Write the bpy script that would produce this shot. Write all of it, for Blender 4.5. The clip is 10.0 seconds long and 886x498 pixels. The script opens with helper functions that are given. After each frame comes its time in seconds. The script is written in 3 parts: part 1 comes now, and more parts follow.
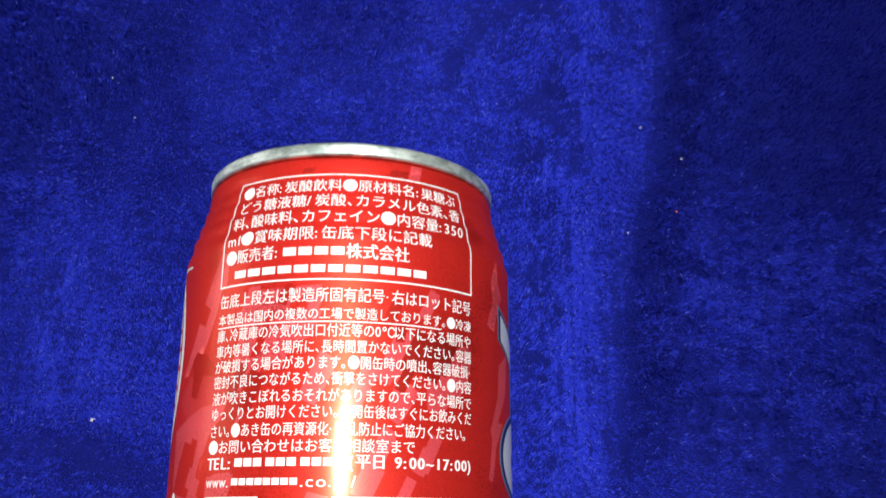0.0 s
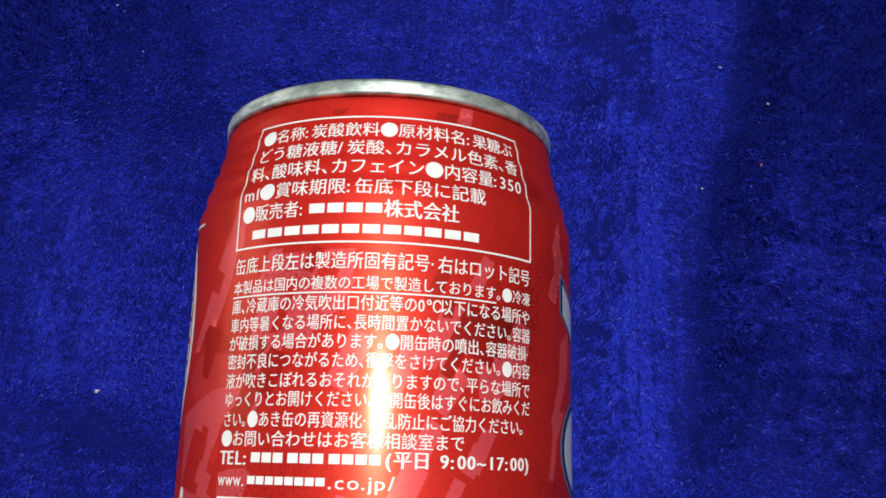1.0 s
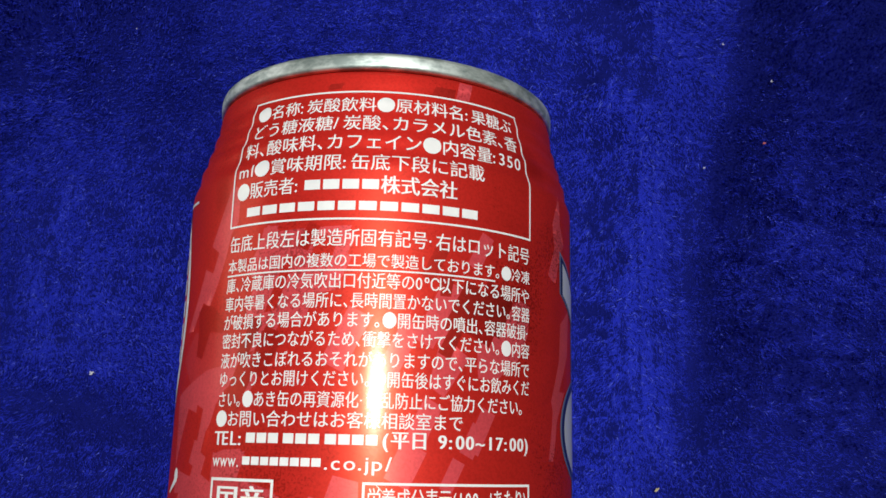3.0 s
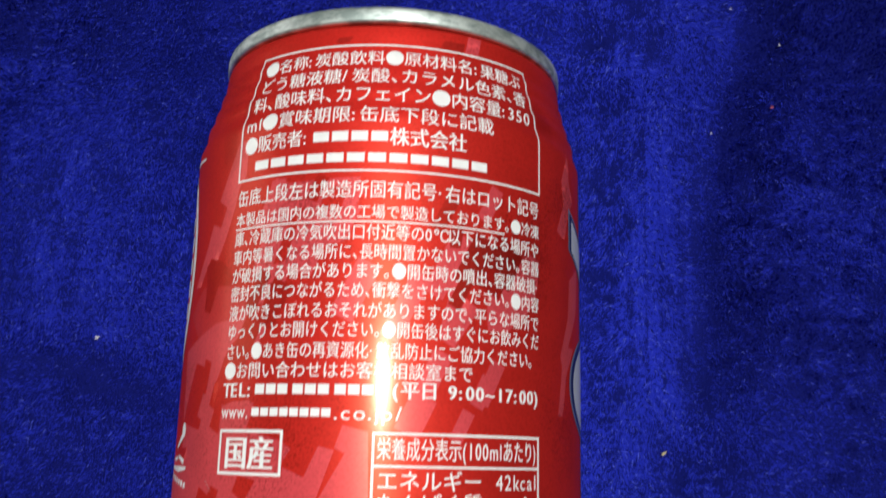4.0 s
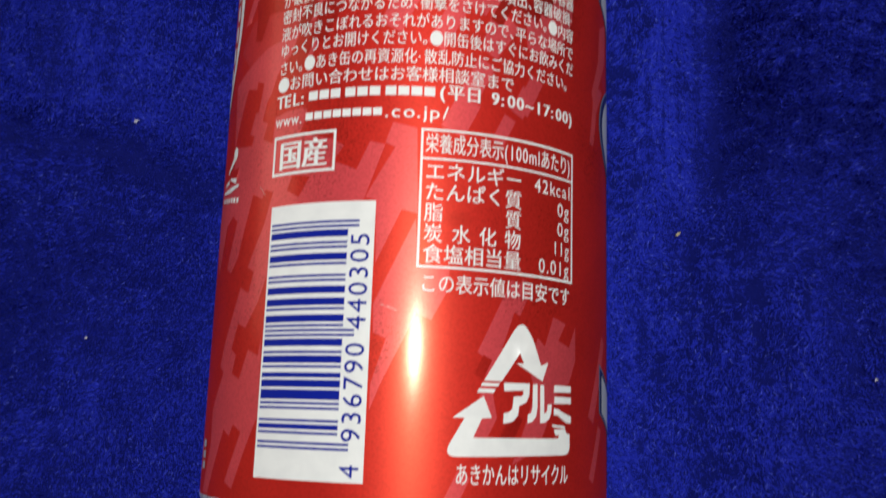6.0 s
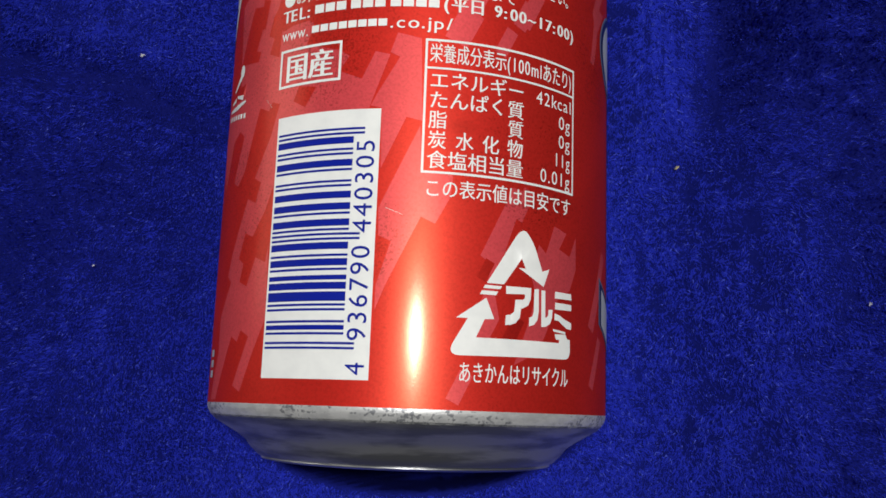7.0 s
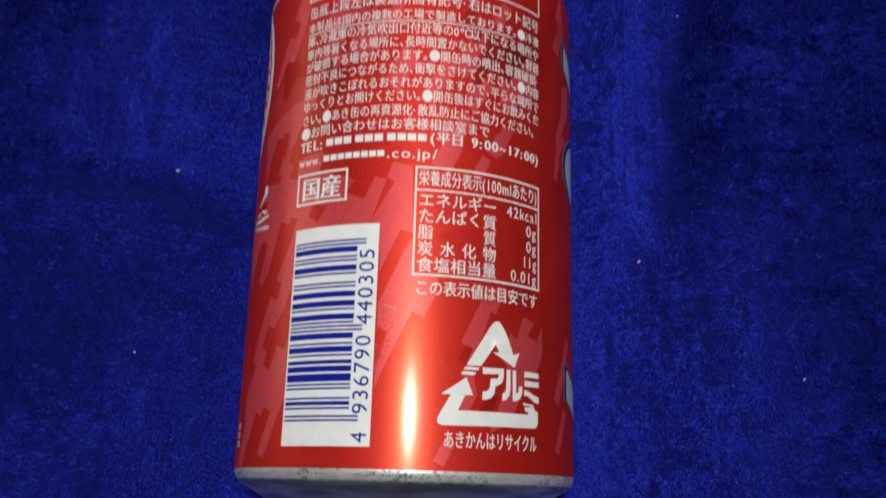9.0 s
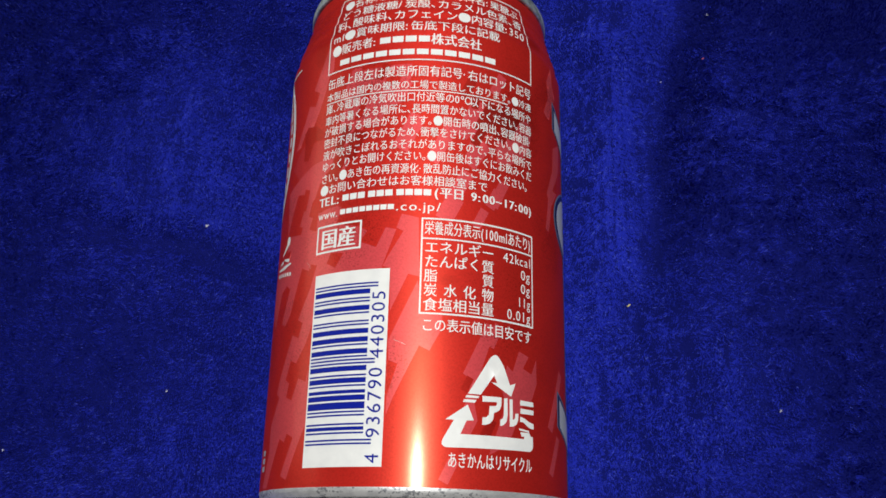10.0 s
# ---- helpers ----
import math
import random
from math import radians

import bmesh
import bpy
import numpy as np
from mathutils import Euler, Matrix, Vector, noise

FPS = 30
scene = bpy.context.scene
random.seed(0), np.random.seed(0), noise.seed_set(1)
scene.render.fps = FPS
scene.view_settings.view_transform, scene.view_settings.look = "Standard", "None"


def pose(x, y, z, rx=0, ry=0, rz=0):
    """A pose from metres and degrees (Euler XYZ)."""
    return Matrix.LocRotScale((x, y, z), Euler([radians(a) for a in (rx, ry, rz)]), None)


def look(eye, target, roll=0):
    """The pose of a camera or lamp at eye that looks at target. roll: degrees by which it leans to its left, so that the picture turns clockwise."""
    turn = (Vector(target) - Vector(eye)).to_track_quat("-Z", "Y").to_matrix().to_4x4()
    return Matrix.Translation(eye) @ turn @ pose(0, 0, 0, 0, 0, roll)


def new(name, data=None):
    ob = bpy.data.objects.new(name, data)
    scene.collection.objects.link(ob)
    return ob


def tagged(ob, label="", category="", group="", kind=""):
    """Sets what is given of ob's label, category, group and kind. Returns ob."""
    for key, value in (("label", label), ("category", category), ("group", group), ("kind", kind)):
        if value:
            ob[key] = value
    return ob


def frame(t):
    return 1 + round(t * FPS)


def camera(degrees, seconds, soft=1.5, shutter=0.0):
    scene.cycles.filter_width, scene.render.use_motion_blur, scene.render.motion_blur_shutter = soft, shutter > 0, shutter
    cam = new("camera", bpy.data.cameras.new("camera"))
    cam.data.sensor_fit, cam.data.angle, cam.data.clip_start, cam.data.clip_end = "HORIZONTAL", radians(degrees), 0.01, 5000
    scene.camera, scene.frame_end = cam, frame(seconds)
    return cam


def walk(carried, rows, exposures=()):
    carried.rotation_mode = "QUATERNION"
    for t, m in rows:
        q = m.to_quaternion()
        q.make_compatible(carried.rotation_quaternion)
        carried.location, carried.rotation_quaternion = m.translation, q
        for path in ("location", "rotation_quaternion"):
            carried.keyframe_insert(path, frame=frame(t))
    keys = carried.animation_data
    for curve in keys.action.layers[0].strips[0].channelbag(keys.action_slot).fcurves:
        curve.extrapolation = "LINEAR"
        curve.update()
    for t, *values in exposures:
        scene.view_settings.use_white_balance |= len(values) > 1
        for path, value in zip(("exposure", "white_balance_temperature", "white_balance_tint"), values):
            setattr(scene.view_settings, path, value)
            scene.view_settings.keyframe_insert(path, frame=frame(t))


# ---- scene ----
cam = camera(52.46, 10.0, soft=1.6, shutter=0.5)
ROWS = [
    (0.0, 0.03845, 0.06425, 0.21299, 17.319, 5.902, 0.277),
    (0.5, 0.03567, 0.06957, 0.19701, 15.132, 6.672, 0.808),
    (1.0, 0.03167, 0.07308, 0.18960, 14.200, 7.357, 1.475),
    (1.5, 0.03022, 0.07245, 0.18967, 13.892, 7.221, 1.663),
    (2.0, 0.03175, 0.07252, 0.18754, 13.620, 7.228, 1.475),
    (3.5, 0.03133, 0.07179, 0.18631, 13.273, 7.411, 1.420),
    (4.0, 0.03008, 0.06648, 0.18519, 13.018, 7.322, 1.407),
    (4.5, 0.02781, 0.05482, 0.18607, 12.414, 6.917, 1.520),
    (5.0, 0.02824, 0.04835, 0.18615, 12.097, 6.718, 1.446),
    (5.5, 0.02431, 0.03629, 0.18826, 11.594, 6.520, 1.577),
    (6.0, 0.02292, 0.02845, 0.18645, 11.047, 6.283, 1.872),
    (6.2, 0.02228, 0.02438, 0.18524, 10.801, 6.265, 1.930),
    (7.5, 0.02290, 0.01589, 0.18819, 10.363, 6.124, 2.002),
    (8.0, 0.02323, 0.01542, 0.18987, 10.736, 6.197, 1.976),
    (8.5, 0.02592, 0.01263, 0.20126, 12.110, 6.302, 1.887),
    (9.0, 0.02956, 0.01315, 0.21492, 15.301, 6.853, 1.531),
    (9.5, 0.03198, 0.00844, 0.22678, 17.859, 7.511, 1.460),
    (10.0, 0.03376, 0.00451, 0.23272, 19.101, 7.739, 1.331),
]
walk(cam, [(t, pose(x, y, z, rx, ry, rz)) for t, x, y, z, rx, ry, rz in ROWS], [(0, 0.90), (0.5, 0.66), (1, 0.42), (2, 0.24), (3.5, 0.26), (4, 0.32), (4.5, 0.15), (5.5, 0.05), (6, 0.03), (7.5, 0.05), (8, -0.04), (8.5, -0.25), (9, -0.12), (9.5, 0.02), (10, 0.16)])

# ---- world and light: one small torch shining down into a dark room ----
world = bpy.data.worlds.new("world")
scene.world = world
world.use_nodes = True
world.node_tree.nodes["Background"].inputs["Color"].default_value = (0.8, 0.8, 0.8, 1)
world.node_tree.nodes["Background"].inputs["Strength"].default_value = 0.006

AIM = Vector((0.006, 0.075, 0.033))
TO_LAMP = Vector((0.186, 0.075, 0.980)).normalized()
torch_light = bpy.data.lights.new("torch", "SPOT")
torch_light.energy = 3000
torch_light.color = (1.0, 0.98, 0.94)
torch_light.shadow_soft_size = 0.14
torch_light.spot_size = radians(6.2)
torch_light.spot_blend = 1.0
torch = new("torch", torch_light)
side = Vector((1, 0, 0)) - TO_LAMP * TO_LAMP.x
side.normalize()
torch.matrix_world = Matrix.Translation(AIM + TO_LAMP * 8.0) @ Matrix((side, TO_LAMP.cross(side), TO_LAMP)).transposed().to_4x4() @ Matrix.Diagonal((0.40, 1, 1, 1))


# added fill with no seen source, to lift the can's left side
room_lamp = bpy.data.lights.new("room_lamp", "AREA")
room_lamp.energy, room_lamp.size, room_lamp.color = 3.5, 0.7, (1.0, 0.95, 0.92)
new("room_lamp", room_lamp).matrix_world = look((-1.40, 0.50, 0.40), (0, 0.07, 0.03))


# ---- materials ----
def material(name, color, rough=0.5, metal=0.0, coat=0.0, coat_rough=0.1, sheen=0.0, gloss=0.5):
    m = bpy.data.materials.new(name)
    m.use_nodes = True
    b = m.node_tree.nodes["Principled BSDF"]
    b.inputs["Base Color"].default_value = (*color, 1)
    b.inputs["Roughness"].default_value = rough
    b.inputs["Metallic"].default_value = metal
    b.inputs["Coat Weight"].default_value = coat
    b.inputs["Coat Roughness"].default_value = coat_rough
    b.inputs["Sheen Weight"].default_value = sheen
    b.inputs["Specular IOR Level"].default_value = gloss
    return m


def node(m, kind, **values):
    n = m.node_tree.nodes.new(kind)
    for key, value in values.items():
        n.inputs[key].default_value = value
    return n


def link(m, a, out, b, into):
    m.node_tree.links.new(a.outputs[out], b.inputs[into])


def ramp(m, stops):
    r = m.node_tree.nodes.new("ShaderNodeValToRGB")
    while len(r.color_ramp.elements) < len(stops):
        r.color_ramp.elements.new(0.5)
    for e, (at, c) in zip(r.color_ramp.elements, stops):
        e.position, e.color = at, (*c, 1)
    return r


def mottled(m, color, dark, scale, bump=0.0, bump_scale=900.0, stretch=(1, 1, 1), rough=None, distance=0.0002, edges=(0.3, 0.62)):
    """Vary colour, roughness and relief of m with object-space noise."""
    b = m.node_tree.nodes["Principled BSDF"]
    co = node(m, "ShaderNodeTexCoord")
    mp = node(m, "ShaderNodeMapping", Scale=stretch)
    link(m, co, "Object", mp, "Vector")
    big = node(m, "ShaderNodeTexNoise", Scale=scale, Detail=6.0, Roughness=0.6)
    link(m, mp, "Vector", big, "Vector")
    r = ramp(m, [(edges[0], dark), (edges[1], color)])
    link(m, big, "Fac", r, "Fac")
    link(m, r, "Color", b, "Base Color")
    fine = node(m, "ShaderNodeTexNoise", Scale=bump_scale, Detail=3.0)
    link(m, mp, "Vector", fine, "Vector")
    if bump:
        bp = node(m, "ShaderNodeBump", Strength=bump, Distance=distance)
        link(m, fine, "Fac", bp, "Height")
        link(m, bp, "Normal", b, "Normal")
        link(m, bp, "Normal", b, "Coat Normal")
    if rough:
        mr = node(m, "ShaderNodeMapRange")
        mr.inputs["To Min"].default_value, mr.inputs["To Max"].default_value = rough
        link(m, big, "Fac", mr, "Value")
        link(m, mr, "Result", b, "Roughness")
    return m


def ink(name, color, metal=0.15, rough=0.33, cover=0.82):
    """Ink on aluminium: a printed coat mixed with the metal that shines through, its highlight drawn out round the can."""
    m = material(name, color, 0.4, coat=0.05, coat_rough=0.12, gloss=0.12)
    t = m.node_tree
    b = t.nodes["Principled BSDF"]
    paint = tuple(c * cover for c in color)
    mottled(m, paint, tuple(c * 0.82 for c in paint), 120.0, bump=0.22, bump_scale=3600.0, distance=0.00003)
    co = node(m, "ShaderNodeTexCoord")
    speck = node(m, "ShaderNodeTexNoise", Scale=3000.0, Detail=1.0)
    link(m, co, "Object", speck, "Vector")
    where = node(m, "ShaderNodeTexNoise", Scale=45.0, Detail=2.0)
    link(m, co, "Object", where, "Vector")
    both = node(m, "ShaderNodeMath")
    both.operation = "MULTIPLY"
    link(m, speck, "Fac", both, 0)
    link(m, where, "Fac", both, 1)
    mask = ramp(m, [(0.355, (1, 1, 1)), (0.39, (0.35, 0.28, 0.26))])
    link(m, both, "Value", mask, "Fac")
    mix = node(m, "ShaderNodeMix")
    mix.data_type, mix.blend_type = "RGBA", "MULTIPLY"
    mix.inputs[0].default_value = 1.0
    old = b.inputs["Base Color"].links[0].from_socket
    t.links.new(old, mix.inputs[6])
    t.links.new(mask.outputs["Color"], mix.inputs[7])
    stained = mix.outputs[2]
    # dull finger smudges: degrees round, millimetres along, half lengths in millimetres
    ragged = node(m, "ShaderNodeTexNoise", Scale=420.0, Detail=4.0)
    link(m, co, "Object", ragged, "Vector")
    for deg, along, wide, tall in ((19.2, 56.3, 2.3, 1.3), (2.6, 126.7, 1.9, 1.0), (23.0, 126.8, 2.4, 1.0), (-36.0, 111.0, 3.2, 3.6), (-31.0, 117.0, 1.8, 1.6), (58.0, 118.0, 4.0, 3.0)):
        a = radians(deg)
        place = node(m, "ShaderNodeMapping")
        place.vector_type = "TEXTURE"
        place.inputs["Location"].default_value = (0.0331 * math.sin(a), along / 1000, 0.0331 + 0.0331 * math.cos(a))
        place.inputs["Rotation"].default_value = (0, a, 0)
        place.inputs["Scale"].default_value = (wide / 1000, tall / 1000, 0.006)
        link(m, co, "Object", place, "Vector")
        far = node(m, "ShaderNodeVectorMath")
        far.operation = "LENGTH"
        link(m, place, "Vector", far, 0)
        blot = node(m, "ShaderNodeMath")
        blot.operation = "ADD"
        link(m, far, "Value", blot, 0)
        link(m, ragged, "Fac", blot, 1)
        shade = ramp(m, [(0.0, (0.50, 0.40, 0.40)), (0.55, (0.62, 0.52, 0.52)), (0.98, (1, 1, 1))])
        half = node(m, "ShaderNodeMath")
        half.operation = "MULTIPLY"
        half.inputs[1].default_value = 0.6
        link(m, blot, "Value", half, 0)
        link(m, half, "Value", shade, "Fac")
        layer = node(m, "ShaderNodeMix")
        layer.data_type, layer.blend_type = "RGBA", "MULTIPLY"
        layer.inputs[0].default_value = 1.0
        t.links.new(stained, layer.inputs[6])
        t.links.new(shade.outputs["Color"], layer.inputs[7])
        stained = layer.outputs[2]
    # the grain of the rolled metal under the ink
    rolled = node(m, "ShaderNodeTexNoise", Scale=2300.0, Detail=2.0, Roughness=0.65)
    link(m, co, "Object", rolled, "Vector")
    tint = ramp(m, [(0.34, (0.88, 0.85, 0.84)), (0.58, (1, 1, 1))])
    link(m, rolled, "Fac", tint, "Fac")

    def grained(base):
        over = node(m, "ShaderNodeMix")
        over.data_type, over.blend_type = "RGBA", "MULTIPLY"
        over.inputs[0].default_value = 1.0
        if isinstance(base, tuple):
            over.inputs[6].default_value = (*base, 1)
        else:
            t.links.new(base, over.inputs[6])
        link(m, tint, "Color", over, 7)
        return over.outputs[2]

    t.links.new(grained(stained), b.inputs["Base Color"])
    # the metal that shows through the ink, and the clear varnish over it
    g = node(m, "ShaderNodeNewGeometry")
    cross = node(m, "ShaderNodeVectorMath")
    cross.operation = "CROSS_PRODUCT"
    cross.inputs[1].default_value = (0, 1, 0)
    link(m, g, "True Normal", cross, 0)
    grain = node(m, "ShaderNodeTexNoise", Scale=5200.0, Detail=3.0)
    link(m, co, "Object", grain, "Vector")
    bump = node(m, "ShaderNodeBump", Strength=0.14, Distance=0.00002)
    link(m, grain, "Fac", bump, "Height")
    below = b
    along = node(m, "ShaderNodeCombineXYZ", Y=1.0)
    sheens = ((0.43, (0.88, color[1] * 1.2 + 0.026, color[2] * 1.2 + 0.016), (0.30, 0.03, 0.02), 0.70, 0.30, along),
              (metal, (0.95, color[1] * 1.5 + 0.075, color[2] + 0.014), (0.35, 0.05, 0.03), rough, 0.1, cross),
              (0.0095, (1.0, 0.88, 0.58), (0.25, 0.10, 0.08), 0.155, 0.6, cross))
    for fac, color_of, edge, lobe, drawn, grainwise in sheens:
        shine = node(m, "ShaderNodeBsdfPrincipled", Metallic=1.0, Roughness=lobe, Anisotropic=drawn)
        t.links.new(grained(color_of), shine.inputs["Base Color"])
        shine.inputs["Specular Tint"].default_value = (*edge, 1)
        link(m, grainwise, "Vector", shine, "Tangent")
        link(m, bump, "Normal", shine, "Normal")
        blend = node(m, "ShaderNodeMixShader", Fac=fac)
        link(m, below, 0, blend, 1)
        link(m, shine, "BSDF", blend, 2)
        below = blend
    link(m, below, 0, t.nodes["Material Output"], "Surface")
    return m


RED = ink("red_ink", (0.50, 0.019, 0.0155), 0.08, cover=0.94)
LIGHT_RED = ink("pink_red_ink", (0.69, 0.074, 0.094), 0.09, cover=0.98)
BROWN_RED = ink("brown_red_ink", (0.16, 0.013, 0.011), 0.08)
MID_RED = ink("middle_red_ink", (0.56, 0.036, 0.042), 0.09, cover=0.9)
DARK_RED = ink("dark_red_ink", (0.29, 0.010, 0.010), 0.13)
WHITE = mottled(material("white_ink", (0.79, 0.81, 0.80), 0.42, coat=0.12, coat_rough=0.15), (0.79, 0.81, 0.80), (0.71, 0.73, 0.73), 300.0)
BLUE = material("blue_ink", (0.003, 0.012, 0.27), 0.5, coat=0.0, gloss=0.12)
NAVY = material("navy_ink", (0.008, 0.014, 0.060), 0.4, coat=0.12)
GREY_INK = material("pale_grey_ink", (0.50, 0.54, 0.58), 0.4, 0.2, coat=0.12)
SLATE = material("slate_blue_ink", (0.13, 0.17, 0.26), 0.4, 0.2, coat=0.12)
BARE = mottled(material("bare_aluminium", (0.5, 0.5, 0.5), 0.34, 0.88), (0.60, 0.61, 0.62), (0.31, 0.32, 0.34), 190.0,
               bump=0.10, bump_scale=1500.0, stretch=(0.30, 2.2, 0.30), rough=(0.30, 0.46), distance=0.00004, edges=(0.43, 0.57))
SCUFFED = mottled(material("scuffed_aluminium", (0.62, 0.63, 0.61), 0.5, 0.74), (0.66, 0.745, 0.71), (0.27, 0.335, 0.32), 380.0,
                  bump=0.35, bump_scale=2600.0, stretch=(0.7, 1.5, 0.7), rough=(0.56, 0.46), distance=0.00005, edges=(0.38, 0.60))


def worn_edge():
    """Bare metal with dark scuffs that gather in patches."""
    m = mottled(material("worn_aluminium_edge", (0.62, 0.63, 0.61), 0.42, 0.6), (0.80, 0.81, 0.81), (0.64, 0.65, 0.66), 700.0,
                bump=0.35, bump_scale=2600.0, stretch=(0.6, 1.5, 0.6), rough=(0.46, 0.32), distance=0.00006, edges=(0.40, 0.56))
    t = m.node_tree
    b = t.nodes["Principled BSDF"]
    co = node(m, "ShaderNodeTexCoord")
    scuff = node(m, "ShaderNodeTexNoise", Scale=1700.0, Detail=4.0)
    patch = node(m, "ShaderNodeTexNoise", Scale=75.0, Detail=3.0)
    link(m, co, "Object", scuff, "Vector")
    link(m, co, "Object", patch, "Vector")
    both = node(m, "ShaderNodeMath")
    both.operation = "MULTIPLY"
    link(m, scuff, "Fac", both, 0)
    link(m, patch, "Fac", both, 1)
    marks = ramp(m, [(0.305, (1, 1, 1)), (0.345, (0.42, 0.43, 0.46))])
    link(m, both, "Value", marks, "Fac")
    mix = node(m, "ShaderNodeMix")
    mix.data_type, mix.blend_type = "RGBA", "MULTIPLY"
    mix.inputs[0].default_value = 1.0
    t.links.new(b.inputs["Base Color"].links[0].from_socket, mix.inputs[6])
    t.links.new(marks.outputs["Color"], mix.inputs[7])
    t.links.new(mix.outputs[2], b.inputs["Base Color"])
    return m


WORN = worn_edge()
FLOOR = mottled(material("dark_floor", (0.10, 0.09, 0.08), 0.7), (0.10, 0.09, 0.08), (0.07, 0.06, 0.055), 30.0, bump=0.2, bump_scale=300.0)
# set darker than the pile, so thinned stretches pass for shade
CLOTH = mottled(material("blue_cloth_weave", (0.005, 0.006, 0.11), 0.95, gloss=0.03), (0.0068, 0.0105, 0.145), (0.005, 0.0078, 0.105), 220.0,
                bump=0.8, bump_scale=1500.0, distance=0.0006)


def pile_material():
    m = material("blue_pile_fibre", (0.012, 0.016, 0.30), 0.85, gloss=0.04)
    b = m.node_tree.nodes["Principled BSDF"]
    b.inputs["Sheen Tint"].default_value = (0.3, 0.4, 1.0, 1)
    b.inputs["Sheen Roughness"].default_value = 0.4
    g = node(m, "ShaderNodeNewGeometry")
    # palest stop paints pale blue glints on a few fibres
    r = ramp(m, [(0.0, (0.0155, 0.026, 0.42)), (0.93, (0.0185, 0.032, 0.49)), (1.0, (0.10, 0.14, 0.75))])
    link(m, g, "Random Per Island", r, "Fac")
    link(m, r, "Color", b, "Base Color")
    # fibres this thin catch light all round: soften their facing towards the cloth's own
    up = node(m, "ShaderNodeVectorMath")
    up.operation = "ADD"
    up.inputs[1].default_value = (0, 0, 0.8)
    link(m, g, "Normal", up, 0)
    unit = node(m, "ShaderNodeVectorMath")
    unit.operation = "NORMALIZE"
    link(m, up, "Vector", unit, 0)
    link(m, unit, "Vector", b, "Normal")
    return m


PILE = pile_material()
LINT = material("pale_lint", (0.50, 0.52, 0.60), 0.9, gloss=0.1)
LINT_WARM = material("warm_lint", (0.45, 0.40, 0.22), 0.9, gloss=0.1)
LINT_RED = material("red_lint", (0.45, 0.12, 0.12), 0.9, gloss=0.1)


# ---- helpers for meshes ----
def part(name, bm, mat, parent, label="", smooth=True):
    me = bpy.data.meshes.new(name)
    for face in bm.faces:
        face.smooth = smooth
    bm.to_mesh(me)
    bm.free()
    me.materials.append(mat)
    ob = new(name, me)
    ob.parent = parent
    if label:
        tagged(ob, label)
    return ob


def box(x0, x1, y0, y1, z0, z1):
    bm = bmesh.new()
    bmesh.ops.create_cube(bm, size=1, matrix=Matrix.Translation(((x0 + x1) / 2, (y0 + y1) / 2, (z0 + z1) / 2))
                          @ Matrix.Diagonal((x1 - x0, y1 - y0, z1 - z0, 1)))
    return bm


def setting(name, bm, mat, label, category):
    return tagged(part(name, bm, mat, None, smooth=False), label, category, kind="structure")


# ---- the floor under the towel; beyond it the room is dark ----
setting("floor", box(-0.60, 0.60, -0.50, 0.66, -0.09, -0.038), FLOOR, "plain dark floor under the blue towel", "floor")


# ---- the towel ----
def step(a, b, x):
    u = np.clip((x - a) / (b - a), 0, 1)
    return u * u * (3 - 2 * u)


def waves(x, y, seed, size, count=14):
    """Smooth random relief, about -1 to 1, for arrays."""
    rng = np.random.default_rng(seed)
    total = np.zeros_like(x)
    for _ in range(count):
        a, k, p = rng.uniform(0, 2 * np.pi), rng.uniform(0.6, 1.5) * 2 * np.pi / size, rng.uniform(0, 2 * np.pi)
        total += np.sin(k * (x * np.cos(a) + y * np.sin(a)) + p)
    return total / np.sqrt(count)


def fold_line(y):
    """Where the long fold beside the can turns down, for a row of the towel."""
    return 0.0553 + 0.165 * (y - 0.086) + 0.0012 * np.sin(y * 95)


def valley(x, y):
    """A shallow crease that runs across the towel away from the can, 0 to 1."""
    across = y - 0.0775 + 0.19 * (x + 0.05) + 0.0012 * np.sin(x * 210)
    return np.exp(-(across / 0.0055) ** 2) * step(-0.037, -0.052, x) * step(-0.118, -0.085, x)


def towel_height(x, y):
    left = 0.021 * step(-0.036, -0.070, x) + 0.006 * step(-0.07, -0.16, x)
    d = x - fold_line(y)
    up = step(0.045, 0.085, y)
    right = (0.0065 * np.exp(-((d + 0.017) / 0.012) ** 2) - 0.002 * np.exp(-((d + 0.001) / 0.006) ** 2) + 0.010 * step(0.0, 0.016, d)) * up
    right += (0.013 * step(0.040, 0.075, x)) * (1 - up) + 0.006 * step(0.09, 0.16, x)
    far = 0.010 * step(0.125, 0.17, y) + 0.010 * step(-0.01, -0.08, y) * step(0.0, 0.05, np.abs(x))
    dents = 0.0012 * waves(x, y, 3, 0.045) + 0.0006 * waves(x, y, 4, 0.016)
    near_can = step(0.054, 0.030, np.abs(x)) * step(-0.005, 0.012, y) * step(0.145, 0.125, y)
    z = left + right - 0.0042 * valley(x, y) + far * (1 - 0.5 * near_can) + dents * (1 - 0.7 * near_can)
    # sheer pit, shaped so the can's shadow reads dark from the camera
    shade_pit = step(1.02, 0.975, np.hypot((x + 0.006) / 0.041, (y - 0.024) / 0.0240)) * step(0.017, 0.009, y)
    return z * (1 - near_can) * (1 - shade_pit) - 0.0006 * near_can - 0.0340 * shade_pit


